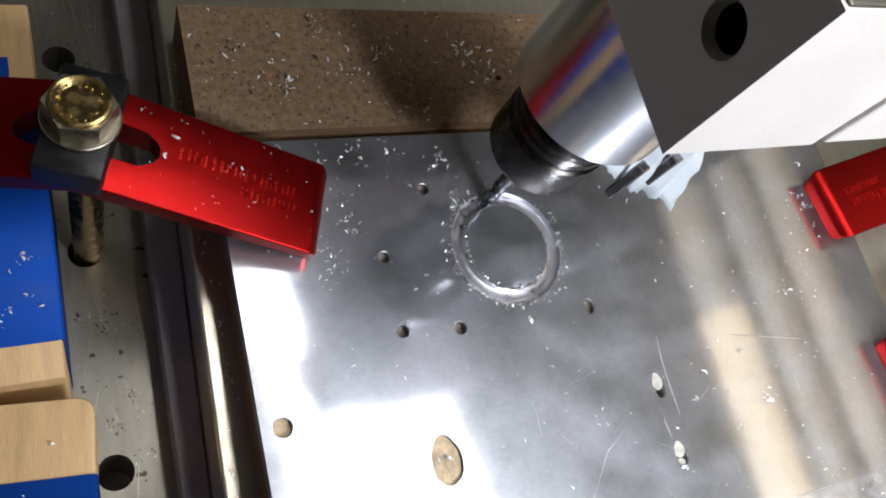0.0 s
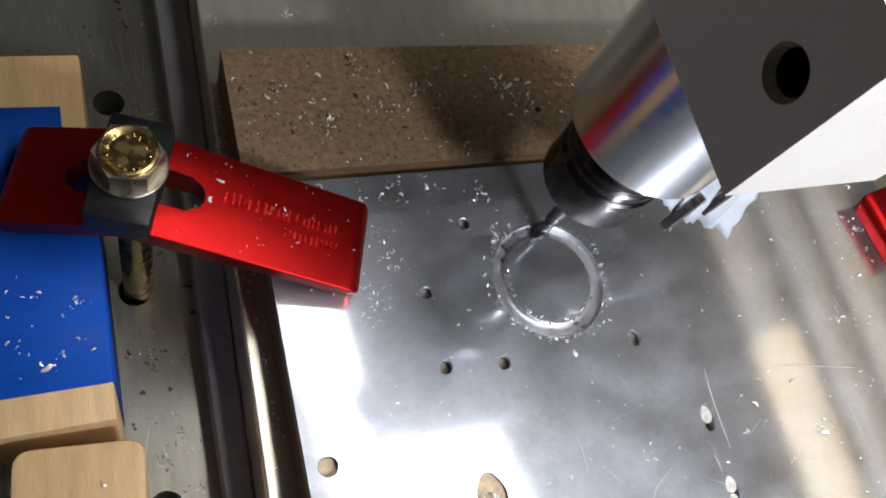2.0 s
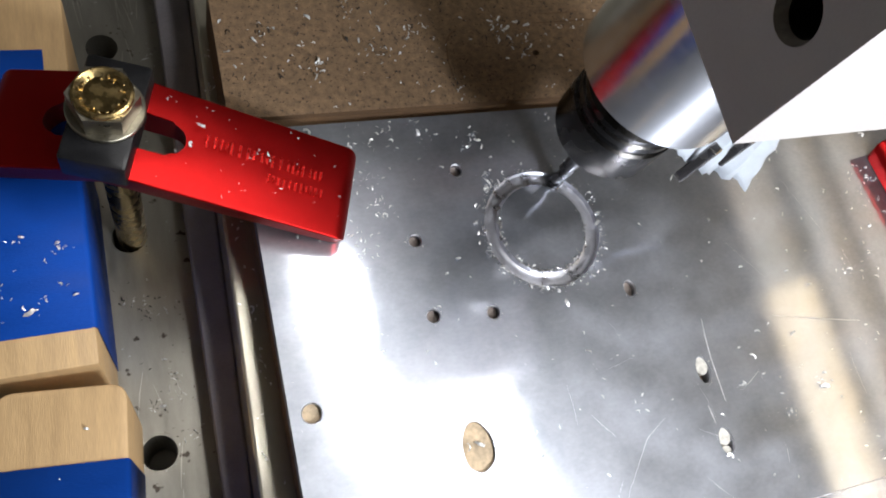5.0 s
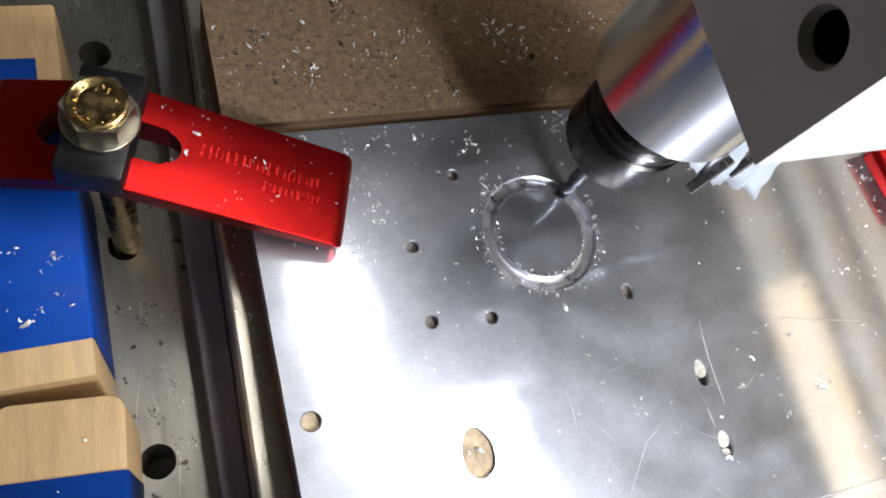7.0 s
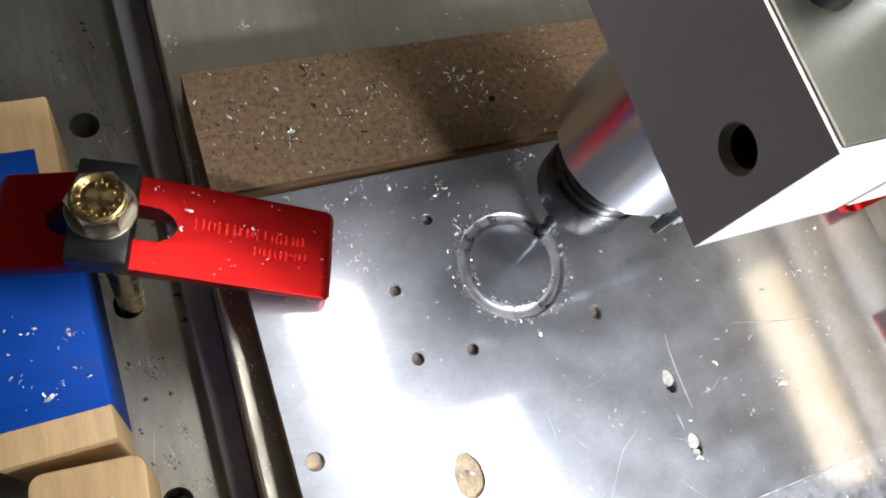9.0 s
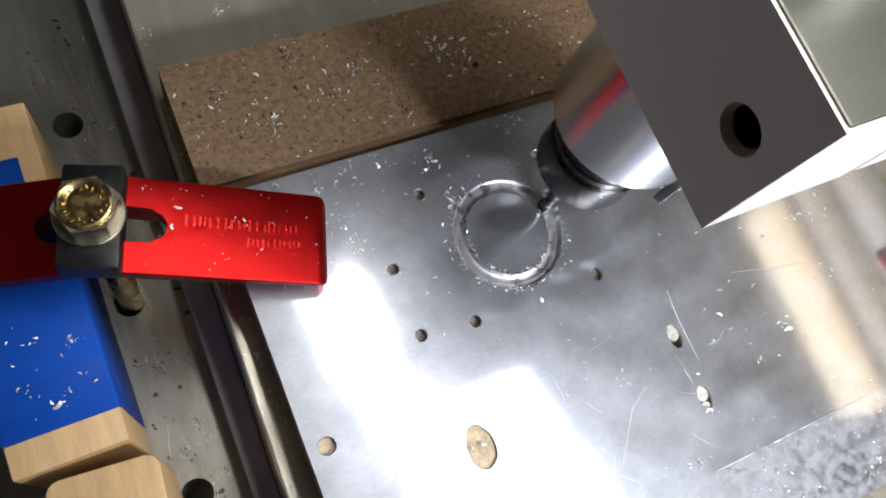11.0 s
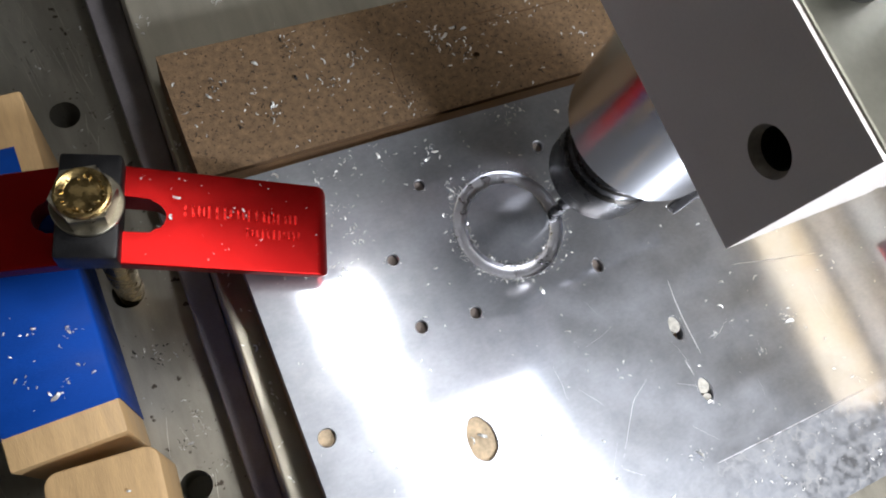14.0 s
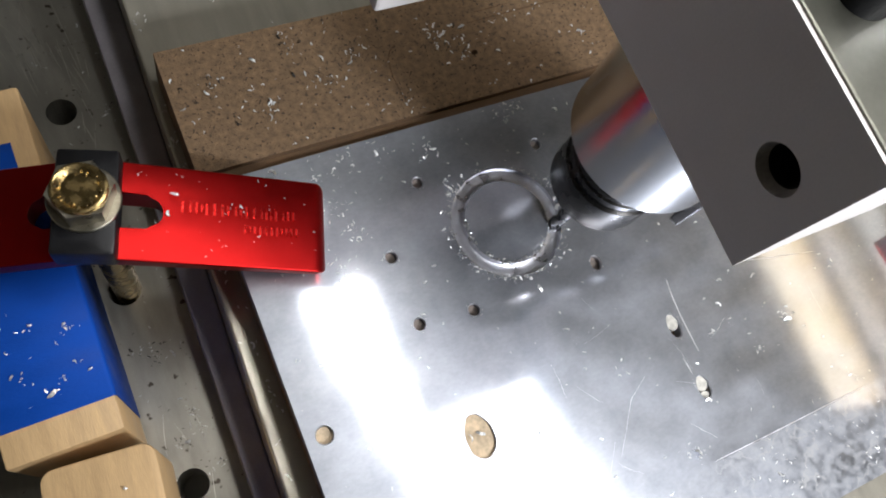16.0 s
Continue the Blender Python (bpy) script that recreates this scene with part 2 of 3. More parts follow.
def lathe(bm, profile, n=48, cx=0.0, cy=0.0, close=True):
    """Turns (radius, z) pairs round a vertical axis."""
    rings = []
    for r, z in profile:
        rings.append([bm.verts.new((cx + r * math.cos(2 * math.pi * k / n), cy + r * math.sin(2 * math.pi * k / n), z)) for k in range(n)])
    for a, b in zip(rings, rings[1:]):
        for k in range(n):
            bm.faces.new((a[k], a[(k + 1) % n], b[(k + 1) % n], b[k]))
    if close:
        bm.faces.new(rings[0])
        bm.faces.new(rings[-1])
    return bm


def prism(bm, outline, z0, z1, bevel=0.0):
    lo = [bm.verts.new((x, y, z0)) for x, y in outline]
    hi = [bm.verts.new((x, y, z1)) for x, y in outline]
    k = len(outline)
    faces = [bm.faces.new(lo), bm.faces.new(hi)]
    faces += [bm.faces.new((lo[i], lo[(i + 1) % k], hi[(i + 1) % k], hi[i])) for i in range(k)]
    if bevel:
        bmesh.ops.bevel(bm, geom=list(faces[1].edges), offset=bevel, segments=2, affect="EDGES", profile=0.5)
    return bm


def egg(cx, cy, rx, ry, n=56):
    """An uneven oval, narrower towards its far end."""
    loop = []
    for k in range(n):
        a = 2 * math.pi * k / n
        wobble = 1 + 0.025 * math.sin(3 * a + 0.6) + 0.012 * math.sin(7 * a)
        loop.append((cx + rx * wobble * math.cos(a) * (1 - 0.2 * math.sin(a)), cy + ry * wobble * math.sin(a)))
    return loop


def oval(cx, cy, rx, ry, n=28):
    return [(cx + rx * math.cos(2 * math.pi * k / n), cy + ry * math.sin(2 * math.pi * k / n)) for k in range(n)]


def perforated(bm, outline, holes, z0, z1, bottom=True):
    """A sheet between two heights with openings that go right through it."""
    for z in (z1, z0) if bottom else (z1,):
        edges = []
        for loop in [outline] + holes:
            vs = [bm.verts.new((x, y, z)) for x, y in loop]
            edges += [bm.edges.new((vs[i], vs[(i + 1) % len(vs)])) for i in range(len(vs))]
        bmesh.ops.triangle_fill(bm, use_beauty=True, use_dissolve=False, edges=edges)
    for loop in [outline] + holes:
        lo = [bm.verts.new((x, y, z0)) for x, y in loop]
        hi = [bm.verts.new((x, y, z1)) for x, y in loop]
        for i in range(len(loop)):
            j = (i + 1) % len(loop)
            bm.faces.new((lo[i], lo[j], hi[j], hi[i]))
    bmesh.ops.remove_doubles(bm, verts=bm.verts[:], dist=0.0005)
    return bm


def rect(x0, x1, y0, y1):
    return [(x0, y0), (x1, y0), (x1, y1), (x0, y1)]


# ---- added enclosure ----


# unseen box added round the machine; its pale panels bounce light back in
def enclosure():
    for name, b in (("floor", (-450, 400, -560, 500, -80, -66)), ("wall_west", (-470, -450, -560, 500, -80, 940)), ("wall_east", (400, 420, -560, 500, -80, 940)),
                    ("wall_south", (-470, 420, -580, -560, -80, 940)), ("wall_north", (-470, 420, 500, 520, -80, 940)), ("ceiling", (-470, 420, -580, 520, 940, 960))):
        tagged(part(name, box(bmesh.new(), *b), PANEL), "unseen pale matt panel, added round the machine to bounce light", name.split("_")[0], kind="structure")


enclosure()


def glowing(name, colour, strength):
    m = bpy.data.materials.new(name)
    m.use_nodes = True
    bsdf = m.node_tree.nodes["Principled BSDF"]
    bsdf.inputs["Base Color"].default_value = (0.8, 0.75, 0.65, 1)
    bsdf.inputs["Emission Color"].default_value = (*colour, 1)
    bsdf.inputs["Emission Strength"].default_value = strength
    return m


def stripe_bars():
    """Warm glowing bars added beside the machine; they show only mirrored in the plate."""
    rack = thing("stripe_bar_rack", mm(170, 0, 0), "unseen rack of glowing bars, added for the warm stripes mirrored in the plate", "light")
    for z0, z1, y0, y1, k in ((123, 144, -90, 3, 1.7), (124, 143, 3.2, 62, 0.34), (98, 109, -88, 60, 0.26), (75, 87, -84, 60, 0.36)):
        part("stripe_bar", box(bmesh.new(), 0, 8, y0, y1, z0, z1, 1.0), glowing("warm_stripe_glow", (1.0, 0.76, 0.42), k), rack)
    for y in (-70, 20):
        part("upright", box(bmesh.new(), 8.2, 18, y, y + 10, -11.95, 165, 1.0), BLACK_STEEL, rack)


stripe_bars()

# ---- machine bed and platform ----


def ribbon(bm, pts, w, z):
    """A narrow flat streak along a few points, pinched at both ends."""
    last = None
    for k, (x, y) in enumerate(pts):
        a, b = pts[max(k - 1, 0)], pts[min(k + 1, len(pts) - 1)]
        d = Vector((b[0] - a[0], b[1] - a[1])).normalized() * (w * (0.3 if k in (0, len(pts) - 1) else 1))
        pair = bm.verts.new((x - d.y, y + d.x, z)), bm.verts.new((x + d.y, y - d.x, z))
        if last:
            bm.faces.new((last[0], last[1], pair[1], pair[0]))
        last = pair


BED_HOLES = [(-76.2 - 0.018 * (y - 22), y) for y in (-117, -70.5, -24, 22, 69, 115.5, 162)] + [(-107.3, y) for y in (-70.5, 11.7, 48.5, 95)]


def bed():
    holes = [oval(x, y, 3.45, 3.45) for x, y in BED_HOLES]
    bm = perforated(bmesh.new(), rect(-260, 330, -300, 330), holes, -66, -38)
    return tagged(part("machine_bed", bm, BED), "worn ground steel machine bed with rows of round holes", "machine bed", kind="structure")


BED_SCRATCH = material("bright_steel_scratch", (0.62, 0.60, 0.55), 0.35, 1.0, 0.1, 300, 2000, 0.05)


def bed_scratches(parent):
    rng = random.Random(33)

    def clear(x, y, lean, length):
        return all(math.hypot(hx - x - lean * k, hy - y + length * k) > 4.2 for hx, hy in BED_HOLES for k in (0, 0.25, 0.5, 0.75, 1))

    for _ in range(46):
        x, y = rng.gauss(-84, 6), rng.gauss(92, 9)
        lean, length = rng.gauss(1.5, 0.8), rng.uniform(4, 16)
        if not clear(x, y, lean, length):
            continue
        bm = bmesh.new()
        ribbon(bm, ((x, y), (x + lean * 0.4, y - length * 0.5), (x + lean, y - length)), rng.uniform(0.03, 0.08), -37.989)
        part("scratch", bm, BED_SCRATCH, parent)
    for _ in range(34):
        x, y = rng.uniform(-80, -68), rng.choice((rng.uniform(-60, 8), rng.uniform(60, 110)))
        if rng.random() < 0.3:
            x, y = rng.uniform(-112, -102), rng.uniform(-60, 60)
        lean, length = rng.gauss(0, 1.2), rng.uniform(3, 11)
        if not clear(x, y, lean, length):
            continue
        bm = bmesh.new()
        ribbon(bm, ((x, y), (x + lean * 0.6, y - length * 0.5), (x + lean, y - length)), rng.uniform(0.04, 0.11), -37.988)
        part("scratch", bm, BED_SCRATCH, parent)


bed_scratches(bed())
tagged(part("platform", prism(bmesh.new(), [(-63.0, -180), (260, -180), (260, 210), (-54.0, 210)], -37.9, -12, 0.6), PLATFORM), "brushed steel platform raised above the machine bed", "platform", kind="structure")
tagged(part("guide_strip", prism(bmesh.new(), [(-65.2, -170), (-62.9, -170), (-55.1, 170), (-64.0, 170)], -37.95, -29, 0.4), STRIP), "dull grey steel strip along the platform", "guide strip", kind="structure")

# ---- work piece ----
HOLES = [(-14.8, 13.9, 1.25, 1.3), (-26.1, 0.7, 1.25, 1.3), (-25.9, -13.8, 1.3, 1.35), (-14.4, -14.9, 1.3, 1.35), (14.9, -14.6, 1.25, 1.7), (25.4, -32.9, 1.5, 2.7),
         (25.5, -46.7, 1.5, 2.6), (-50.3, -26.7, 1.75, 1.75), (-23.3, -37.6, 2.9, 4.4), (13.9, 14.4, 1.25, 1.4)]


def work_plate():
    plate = thing("aluminium_plate", mm(0, 0, 0), "worn aluminium plate with drilled holes and a freshly milled ring", "metal plate")
    ring = oval(0, 0, 12.0, 12.0, 96)
    sheet = perforated(bmesh.new(), rect(-54, 97, -78, 25.9), [(egg if h[3] > 4 else oval)(*h) for h in HOLES] + [ring], -3.2, 0)
    part("sheet", sheet, ALU, plate)
    bm = lathe(bmesh.new(), [(12.0, -0.02), (11.93, -0.5), (11.85, -1.0), (11.6, -1.08), (11.2, -1.1), (10.9, -1.05), (10.7, -1.08), (10.2, -1.14), (9.6, -1.1), (9.35, -1.0), (9.25, -0.5), (9.18, -0.1), (9.05, 0)], 128, close=False)
    part("milled_groove", bm, GROOVE, plate, "bright freshly cut groove", smooth=True)
    bm = bmesh.new()
    bm.faces.new([bm.verts.new((x, y, 0)) for x, y in oval(0, 0, 9.05, 9.05, 96)])
    part("centre_disc", bm, ALU, plate)
    for cx, cy, rx, ry in HOLES[:10]:
        bm = bmesh.new()
        a = [bm.verts.new((x, y, 0.006)) for x, y in (egg if ry > 4 else oval)(cx, cy, rx + 0.16, ry + 0.16)]
        b = [bm.verts.new((x, y, -0.28)) for x, y in (egg if ry > 4 else oval)(cx, cy, rx - 0.14, ry - 0.14)]
        n = len(a)
        for k in range(n):
            bm.faces.new((a[k], a[(k + 1) % n], b[(k + 1) % n], b[k]))
        part("hole_rim", bm, GROOVE, plate, smooth=True)
    # floors added high in the holes, toned as lit board and hole walls
    for cx, cy, rx, ry, z, mat in ((-23.3, -37.6, 2.88, 4.38, -0.7, HOLE_TAN), (25.35, -32.0, 1.45, 1.8, -0.35, LIT_PALE), (25.35, -45.7, 1.45, 1.7, -0.35, LIT_PALE), (25.3, -48.4, 1.1, 0.9, -0.7, LIT_PALE),
                                   (-50.3, -26.6, 1.73, 1.73, -1.1, HOLE_TAN),
                                   *((x, y, rx - 0.02, ry - 0.02, -1.5, HOLE_BROWN) for x, y, rx, ry in HOLES[:5] + HOLES[9:10])):
        part("plug", prism(bmesh.new(), (egg if ry > 4 else oval)(cx, cy, rx, ry), -3.0, z), mat, plate, "raised floor added in a hole, toned as its lit inside")
    for pts, w in ((((28.6, -23.1), (28.1, -27), (27.9, -30.8), (27.95, -35), (28.1, -39.6)), 0.13), (((23.9, -39.6), (24.2, -41.4), (24.4, -43.3)), 0.12), (((32.2, -38.2), (35, -37), (37.9, -35.1)), 0.07),
                   (((45.5, -25.0), (56, -27.4), (67.0, -29.6)), 0.10), (((20.6, -60.7), (37, -60.75), (62, -60.6)), 0.13), (((2, -52), (9, -43), (14, -40)), 0.06), (((-6, -60), (2, -49)), 0.05), (((40, -8), (47, -17)), 0.07),
                   (((-35, -52), (-30, -41), (-27, -36)), 0.06), (((60, 4), (66, -9)), 0.06), (((-46, -60), (-31, -63)), 0.06)):
        bm = bmesh.new()
        ribbon(bm, pts, w * (1 if w > 0.08 else 0.55), 0.012)
        part("scratch", bm, SCRATCH, plate)
    rng = random.Random(71)
    for _ in range(16):
        x, y, a, q = rng.uniform(-30, 75), rng.uniform(-58, -12), rng.gauss(-1.2, 0.5), rng.uniform(3, 9)
        bm = bmesh.new()
        ribbon(bm, ((x, y), (x + q * 0.5 * math.cos(a) + rng.uniform(-0.3, 0.3), y + q * 0.5 * math.sin(a)), (x + q * math.cos(a), y + q * math.sin(a))), rng.uniform(0.012, 0.028), 0.011)
        part("scratch", bm, SCRATCH, plate)
    # burrs thrown up on both rims
    rng = random.Random(4)
    bm = bmesh.new()
    for k in range(520):
        a = rng.uniform(0, 2 * math.pi)
        inner = rng.random() < 0.4
        if inner and math.sin(a) > 0.35:
            continue
        r = rng.gauss(9.0, 0.12) if inner else 12.05 + abs(rng.gauss(0, 0.22))
        s = rng.uniform(0.08, 0.30) * (1.25 if math.sin(a + 0.6) < -0.2 else 0.8) * (1.35 if inner else 1.0)
        chip(bm, rng, r * math.cos(a), r * math.sin(a), 0.0, s)
    for cx, cy, rx, ry in HOLES[:6] + HOLES[9:]:
        for _ in range(9):
            a = rng.uniform(0, 2 * math.pi)
            chip(bm, rng, cx + (rx + 0.25) * math.cos(a), cy + (ry + 0.25) * math.sin(a), 0.0, rng.uniform(0.08, 0.22))
    part("burr", bm, BURR, plate, "ragged bright burrs round the groove")
    return plate


def chip(bm, rng, x, y, z, s):
    """A curled, twisted sliver of metal."""
    a, curl = rng.uniform(0, 6.28), rng.choice((-1, 1)) * rng.uniform(0.2, 2.0)
    w, steps = s * rng.uniform(0.13, 0.42), rng.choice((2, 3, 4, 5))
    rise, twist = rng.uniform(0.2, 0.9) * s, rng.uniform(-1.2, 1.2)
    rows, px, py = [], x, y
    for k in range(steps + 1):
        nx, ny = -math.sin(a), math.cos(a)
        taper = 1.0 if 0 < k < steps else rng.uniform(0.3, 0.9)
        arch = 0.05 + rise * math.sin(math.pi * (k + 0.3) / (steps + 0.6))
        up = w * math.sin(twist + k * 0.5) * 0.8
        rows.append((bm.verts.new((px + nx * w * taper, py + ny * w * taper, z + arch + max(up, 0))), bm.verts.new((px - nx * w * taper, py - ny * w * taper, z + arch + max(-up, 0)))))
        step = s * 1.9 / steps
        px, py, a = px + math.cos(a) * step, py + math.sin(a) * step, a + curl * 1.4 / steps
    for p, q in zip(rows, rows[1:]):
        bm.faces.new((p[0], p[1], q[1], q[0]))
    foot = bm.verts.new((x, y, z))
    bm.faces.new((rows[0][0], rows[0][1], foot))


work_plate()
board = perforated(bmesh.new(), rect(-53.6, 96.6, -77.6, 25.85), [oval(25.4, -34.1, 1.1, 1.1, 16), oval(14.9, -15.0, 0.8, 0.8, 16), oval(13.9, 14.0, 0.8, 0.8, 16)], -11.98, -3.22)
tagged(part("spoil_board", board, MDF), "brown fibreboard spoil board under the aluminium plate", "spoil board")


# added strip lifts the dark gap to the brown of the board's front face
tagged(part("filler_strip", box(bmesh.new(), -53.4, 100, 25.95, 28.15, -11.98, -1.4), MDF_EDGE), "brown strip added in the gap behind the plate, so it is not dark", "filler strip", kind="structure")


def fibre_strip():
    strip = thing("fibreboard_strip", mm(0, 0, 0), "brown fibreboard strip with dark flecks, littered with metal chips", "board")
    bm = perforated(bmesh.new(), rect(-55.8, 118, 28.2, 56), [oval(9.6, 39, 0.8, 0.65, 14)], -11.98, 0)
    ob = part("board", bm, [MDF, MDF_EDGE], strip)
    for p in ob.data.polygons:
        p.material_index = 0 if p.normal.z > 0.5 else 1
    for pts, w in ((((11, 46.3), (23, 46.7), (42, 47.0)), 0.2), (((13.0, 48.6), (18, 48.7), (23, 48.9)), 0.14), (((-6.6, 45.8), (-8.8, 44.2), (-10, 42.4), (-10.6, 38), (-10.1, 31.6)), 0.14), (((12, 36.4), (30, 37.0)), 0.09)):
        bm = bmesh.new()
        ribbon(bm, pts, w, 0.012)
        part("scored_line", bm, MDF_EDGE, strip)


fibre_strip()

# ---- wooden packing blocks ----


def packing_block(name_m, width, length, tape0, tape1, label, corner=0.6, short=0.0):
    ob = thing("wooden_block", name_m, label, "wooden block", "packing blocks on the bed")
    bm = bmesh.new()
    if corner < 1:
        box(bm, -width / 2, width / 2, 0, length, 0, 37.85, corner)
    else:
        outline = []
        for sx, sy, a0 in ((1, 1, 0), (-1, 1, 90), (-1, -1, 180), (1, -1, 270)):
            cx, cy = sx * (width / 2 - corner), length / 2 + sy * (length / 2 - corner)
            outline += [(cx + corner * math.cos(radians(a0 + k * 22.5)), cy + corner * math.sin(radians(a0 + k * 22.5))) for k in range(5)]
        prism(bm, outline, 0, 37.85, 0.5)
    part("timber", bm, PINE, ob, smooth=True)
    w = width / 2 + 0.12
    bm = bmesh.new()
    prof = [(-w, 1.0)] + [(-w + 0.8 - 0.8 * math.cos(a), 37.2 + 0.8 * math.sin(a)) for a in (0, 0.5, 1.0, 1.57)] + [(w - 0.8 + 0.8 * math.cos(a), 37.2 + 0.8 * math.sin(a)) for a in (1.57, 1.0, 0.5, 0)] + [(w, 1.0)]
    rng = random.Random(int(width * 10))
    # past its middle the tape may stop short of one edge of the top
    narrow = [(min(x, w - short), 37.98 if x > w - short else z) for x, z in prof]
    middle = tape0 + 0.74 * (tape1 - tape0)
    for strip, y0, y1 in (((prof, tape0, middle), (narrow, middle, tape1)) if short else ((prof, tape0, tape1),)):
        rows = [[bm.verts.new((x, y + (rng.uniform(-0.25, 0.25) if y != middle else 0), z)) for x, z in strip] for y in (y0, y1)]
        for i in range(len(strip) - 1):
            if strip[i] != strip[i + 1]:
                bm.faces.new((rows[0][i], rows[0][i + 1], rows[1][i + 1], rows[1][i]))
    tape = part("tape", bm, TAPE, ob, "blue masking tape wrapped round the timber", smooth=True)
    solid = tape.modifiers.new("thickness", "SOLIDIFY")
    solid.thickness, solid.offset = 0.00015, 1
    return ob


packing_block(mm(-91.0, -12.8, -38), 19.2, 68.4, 6.0, 57.2, "pale wooden block wrapped in blue tape under the clamp", short=4.0)
packing_block(mm(-91.9, -75.6, -38, 0, 0, -4.6), 18.6, 60.2, 0.6, 48.5, "pale wooden block with blue tape and rounded corners", 2.4)

# ---- hold-down clamps ----


def half_clamp(bm, sign, length, z_top, z_end, t_mid, t_end, slot_x, slot_w=3.1, width=9.0, r=1.4):
    """One sloping half of the bar, cut by its half of the slot."""
    pts = [(0, width)]
    for a in (90, 60, 30, 0):
        pts.append((length - r + r * math.cos(radians(a)), width - r + r * math.sin(radians(a))))
    for a in (0, -30, -60, -90):
        pts.append((length - r + r * math.cos(radians(a)), -width + r + r * math.sin(radians(a))))
    pts.append((0, -width))
    pts.append((0, -slot_w))
    for a in range(-90, 91, 15):
        pts.append((slot_x - slot_w + slot_w * math.cos(radians(a)), slot_w * math.sin(radians(a))))
    pts.append((0, slot_w))
    hi, lo = [], []
    for x, y in pts:
        f = x / length
        top = z_top + (z_end - z_top) * f
        hi.append(bm.verts.new((sign * x, y, top)))
        lo.append(bm.verts.new((sign * x * 0.985, y * (0.88 if abs(y) > slot_w + 0.1 else 1.0), top - t_mid - (t_end - t_mid) * f)))
    faces = [bm.faces.new(hi), bm.faces.new(lo)]
    for i in range(len(pts)):
        j = (i + 1) % len(pts)
        if pts[i][0] == 0 and pts[j][0] == 0:
            continue
        faces.append(bm.faces.new((lo[i], lo[j], hi[j], hi[i])))
    rim = [e for e in faces[0].edges if not (abs(e.verts[0].co.x) < 1e-6 and abs(e.verts[1].co.x) < 1e-6)]
    bmesh.ops.bevel(bm, geom=rim, offset=0.45, segments=3, affect="EDGES", profile=0.5)
    # the tip's upper edge is rolled over
    roll = 2.3
    for back in (roll, 1.7, 1.15, 0.7, 0.35):
        bmesh.ops.bisect_plane(bm, geom=[g for g in bm.verts[:] + bm.edges[:] + bm.faces[:]], plane_co=(sign * (length - back), 0, 0), plane_no=(1, 0, 0))
    for v in bm.verts:
        d = sign * v.co.x - (length - roll)
        if d > 0:
            f = sign * v.co.x / length
            foot = z_top + (z_end - z_top) * f - t_mid - (t_end - t_mid) * f
            v.co.z -= (roll - math.sqrt(roll * roll - min(d, roll * 0.97) ** 2)) * min(max((v.co.z - foot) / t_end, 0), 1)


def clamp():
    ob = thing("hold_down_clamp", mm(0, 0, 0), "red anodised hold-down clamp with a slot, bolted over the plate edge", "clamp", "clamps round the plate")
    bm = bmesh.new()
    half_clamp(bm, 1, 40.3, 14.0, 5.0, 6.4, 4.9, 12.2)
    half_clamp(bm, -1, 19.5, 14.0, 6.4, 6.4, 6.3, 10.5)
    part("bar", bm, RED, ob, smooth=True)
    # engraving, as plain bars lying in the slope of the bar
    slope = (5.0 - 14.0) / 40.3
    rng = random.Random(9)
    for x0, x1, y, half in ((14.6, 34.6, 1.5, 1.15), (25.3, 34.6, -1.75, 0.9)):
        x = x0
        while x < x1:
            h = half * rng.choice((1.0, 1.0, 0.8))
            bm = bmesh.new()
            corners = [bm.verts.new((i, j, 14.0 + slope * i + dz)) for dz, e in ((-0.05, 0.0), (0.17, 0.08)) for i, j in ((x + e, y - h + e), (x + 0.46 - e, y - h + e), (x + 0.46 - e, y + h - e), (x + e, y + h - e))]
            for f in ((4, 5, 6, 7), (0, 1, 5, 4), (1, 2, 6, 5), (2, 3, 7, 6), (3, 0, 4, 7)):
                bm.faces.new([corners[i] for i in f])
            part("engraved_bar", bm, RED_MARK, ob)
            x += rng.choice((0.85, 1.0, 1.35))
    bm = box(bmesh.new(), -5.0, 5.0, -9.3, 9.3, 10.6, 16.9, 0.7)
    part("saddle_washer", bm, BLACK_STEEL, ob, "black steel saddle washer", smooth=True)
    bolt = part("bolt", lathe(bmesh.new(), [(3.0, -62), (3.0, 17.0)], 24), ZINC, ob, "yellow zinc bolt", smooth=True)
    part("washer", lathe(bmesh.new(), [(3.0, 16.95), (5.65, 16.95), (5.8, 17.1), (5.8, 17.7), (5.65, 17.85), (3.0, 17.85)], 40), ZINC_PALE, bolt, smooth=True)
    hexagon = [(5.25 * math.cos(radians(60 * k + 12)), 5.25 * math.sin(radians(60 * k + 12))) for k in range(6)]
    part("hex_head", perforated(bmesh.new(), hexagon, [oval(0, 0, 4.2, 4.2, 40)], 17.85, 21.7), ZINC_PALE, bolt)
    dish = bmesh.new()
    for k in range(16):
        a, rr, q = k * 0.393 + rng.uniform(-0.12, 0.12), rng.uniform(2.5, 3.4), rng.uniform(0.18, 0.38)
        prism(dish, [(rr * math.cos(a) + q * math.cos(b), rr * math.sin(a) + q * math.sin(b)) for b in (0, 1.05, 2.1, 3.14, 4.19, 5.24)], 21.5, 22.0 + 0.3 * (rr - 2.6), 0.1)
    part("crown", lathe(dish, [(4.45, 21.72), (4.45, 22.0), (4.3, 22.35), (3.95, 22.5), (3.6, 22.35), (3.1, 21.8), (2.5, 21.55), (1.9, 21.62), (1.2, 21.58), (0.3, 21.3)], 40), ZINC, bolt, "domed yellow bolt top", smooth=True)
    return ob


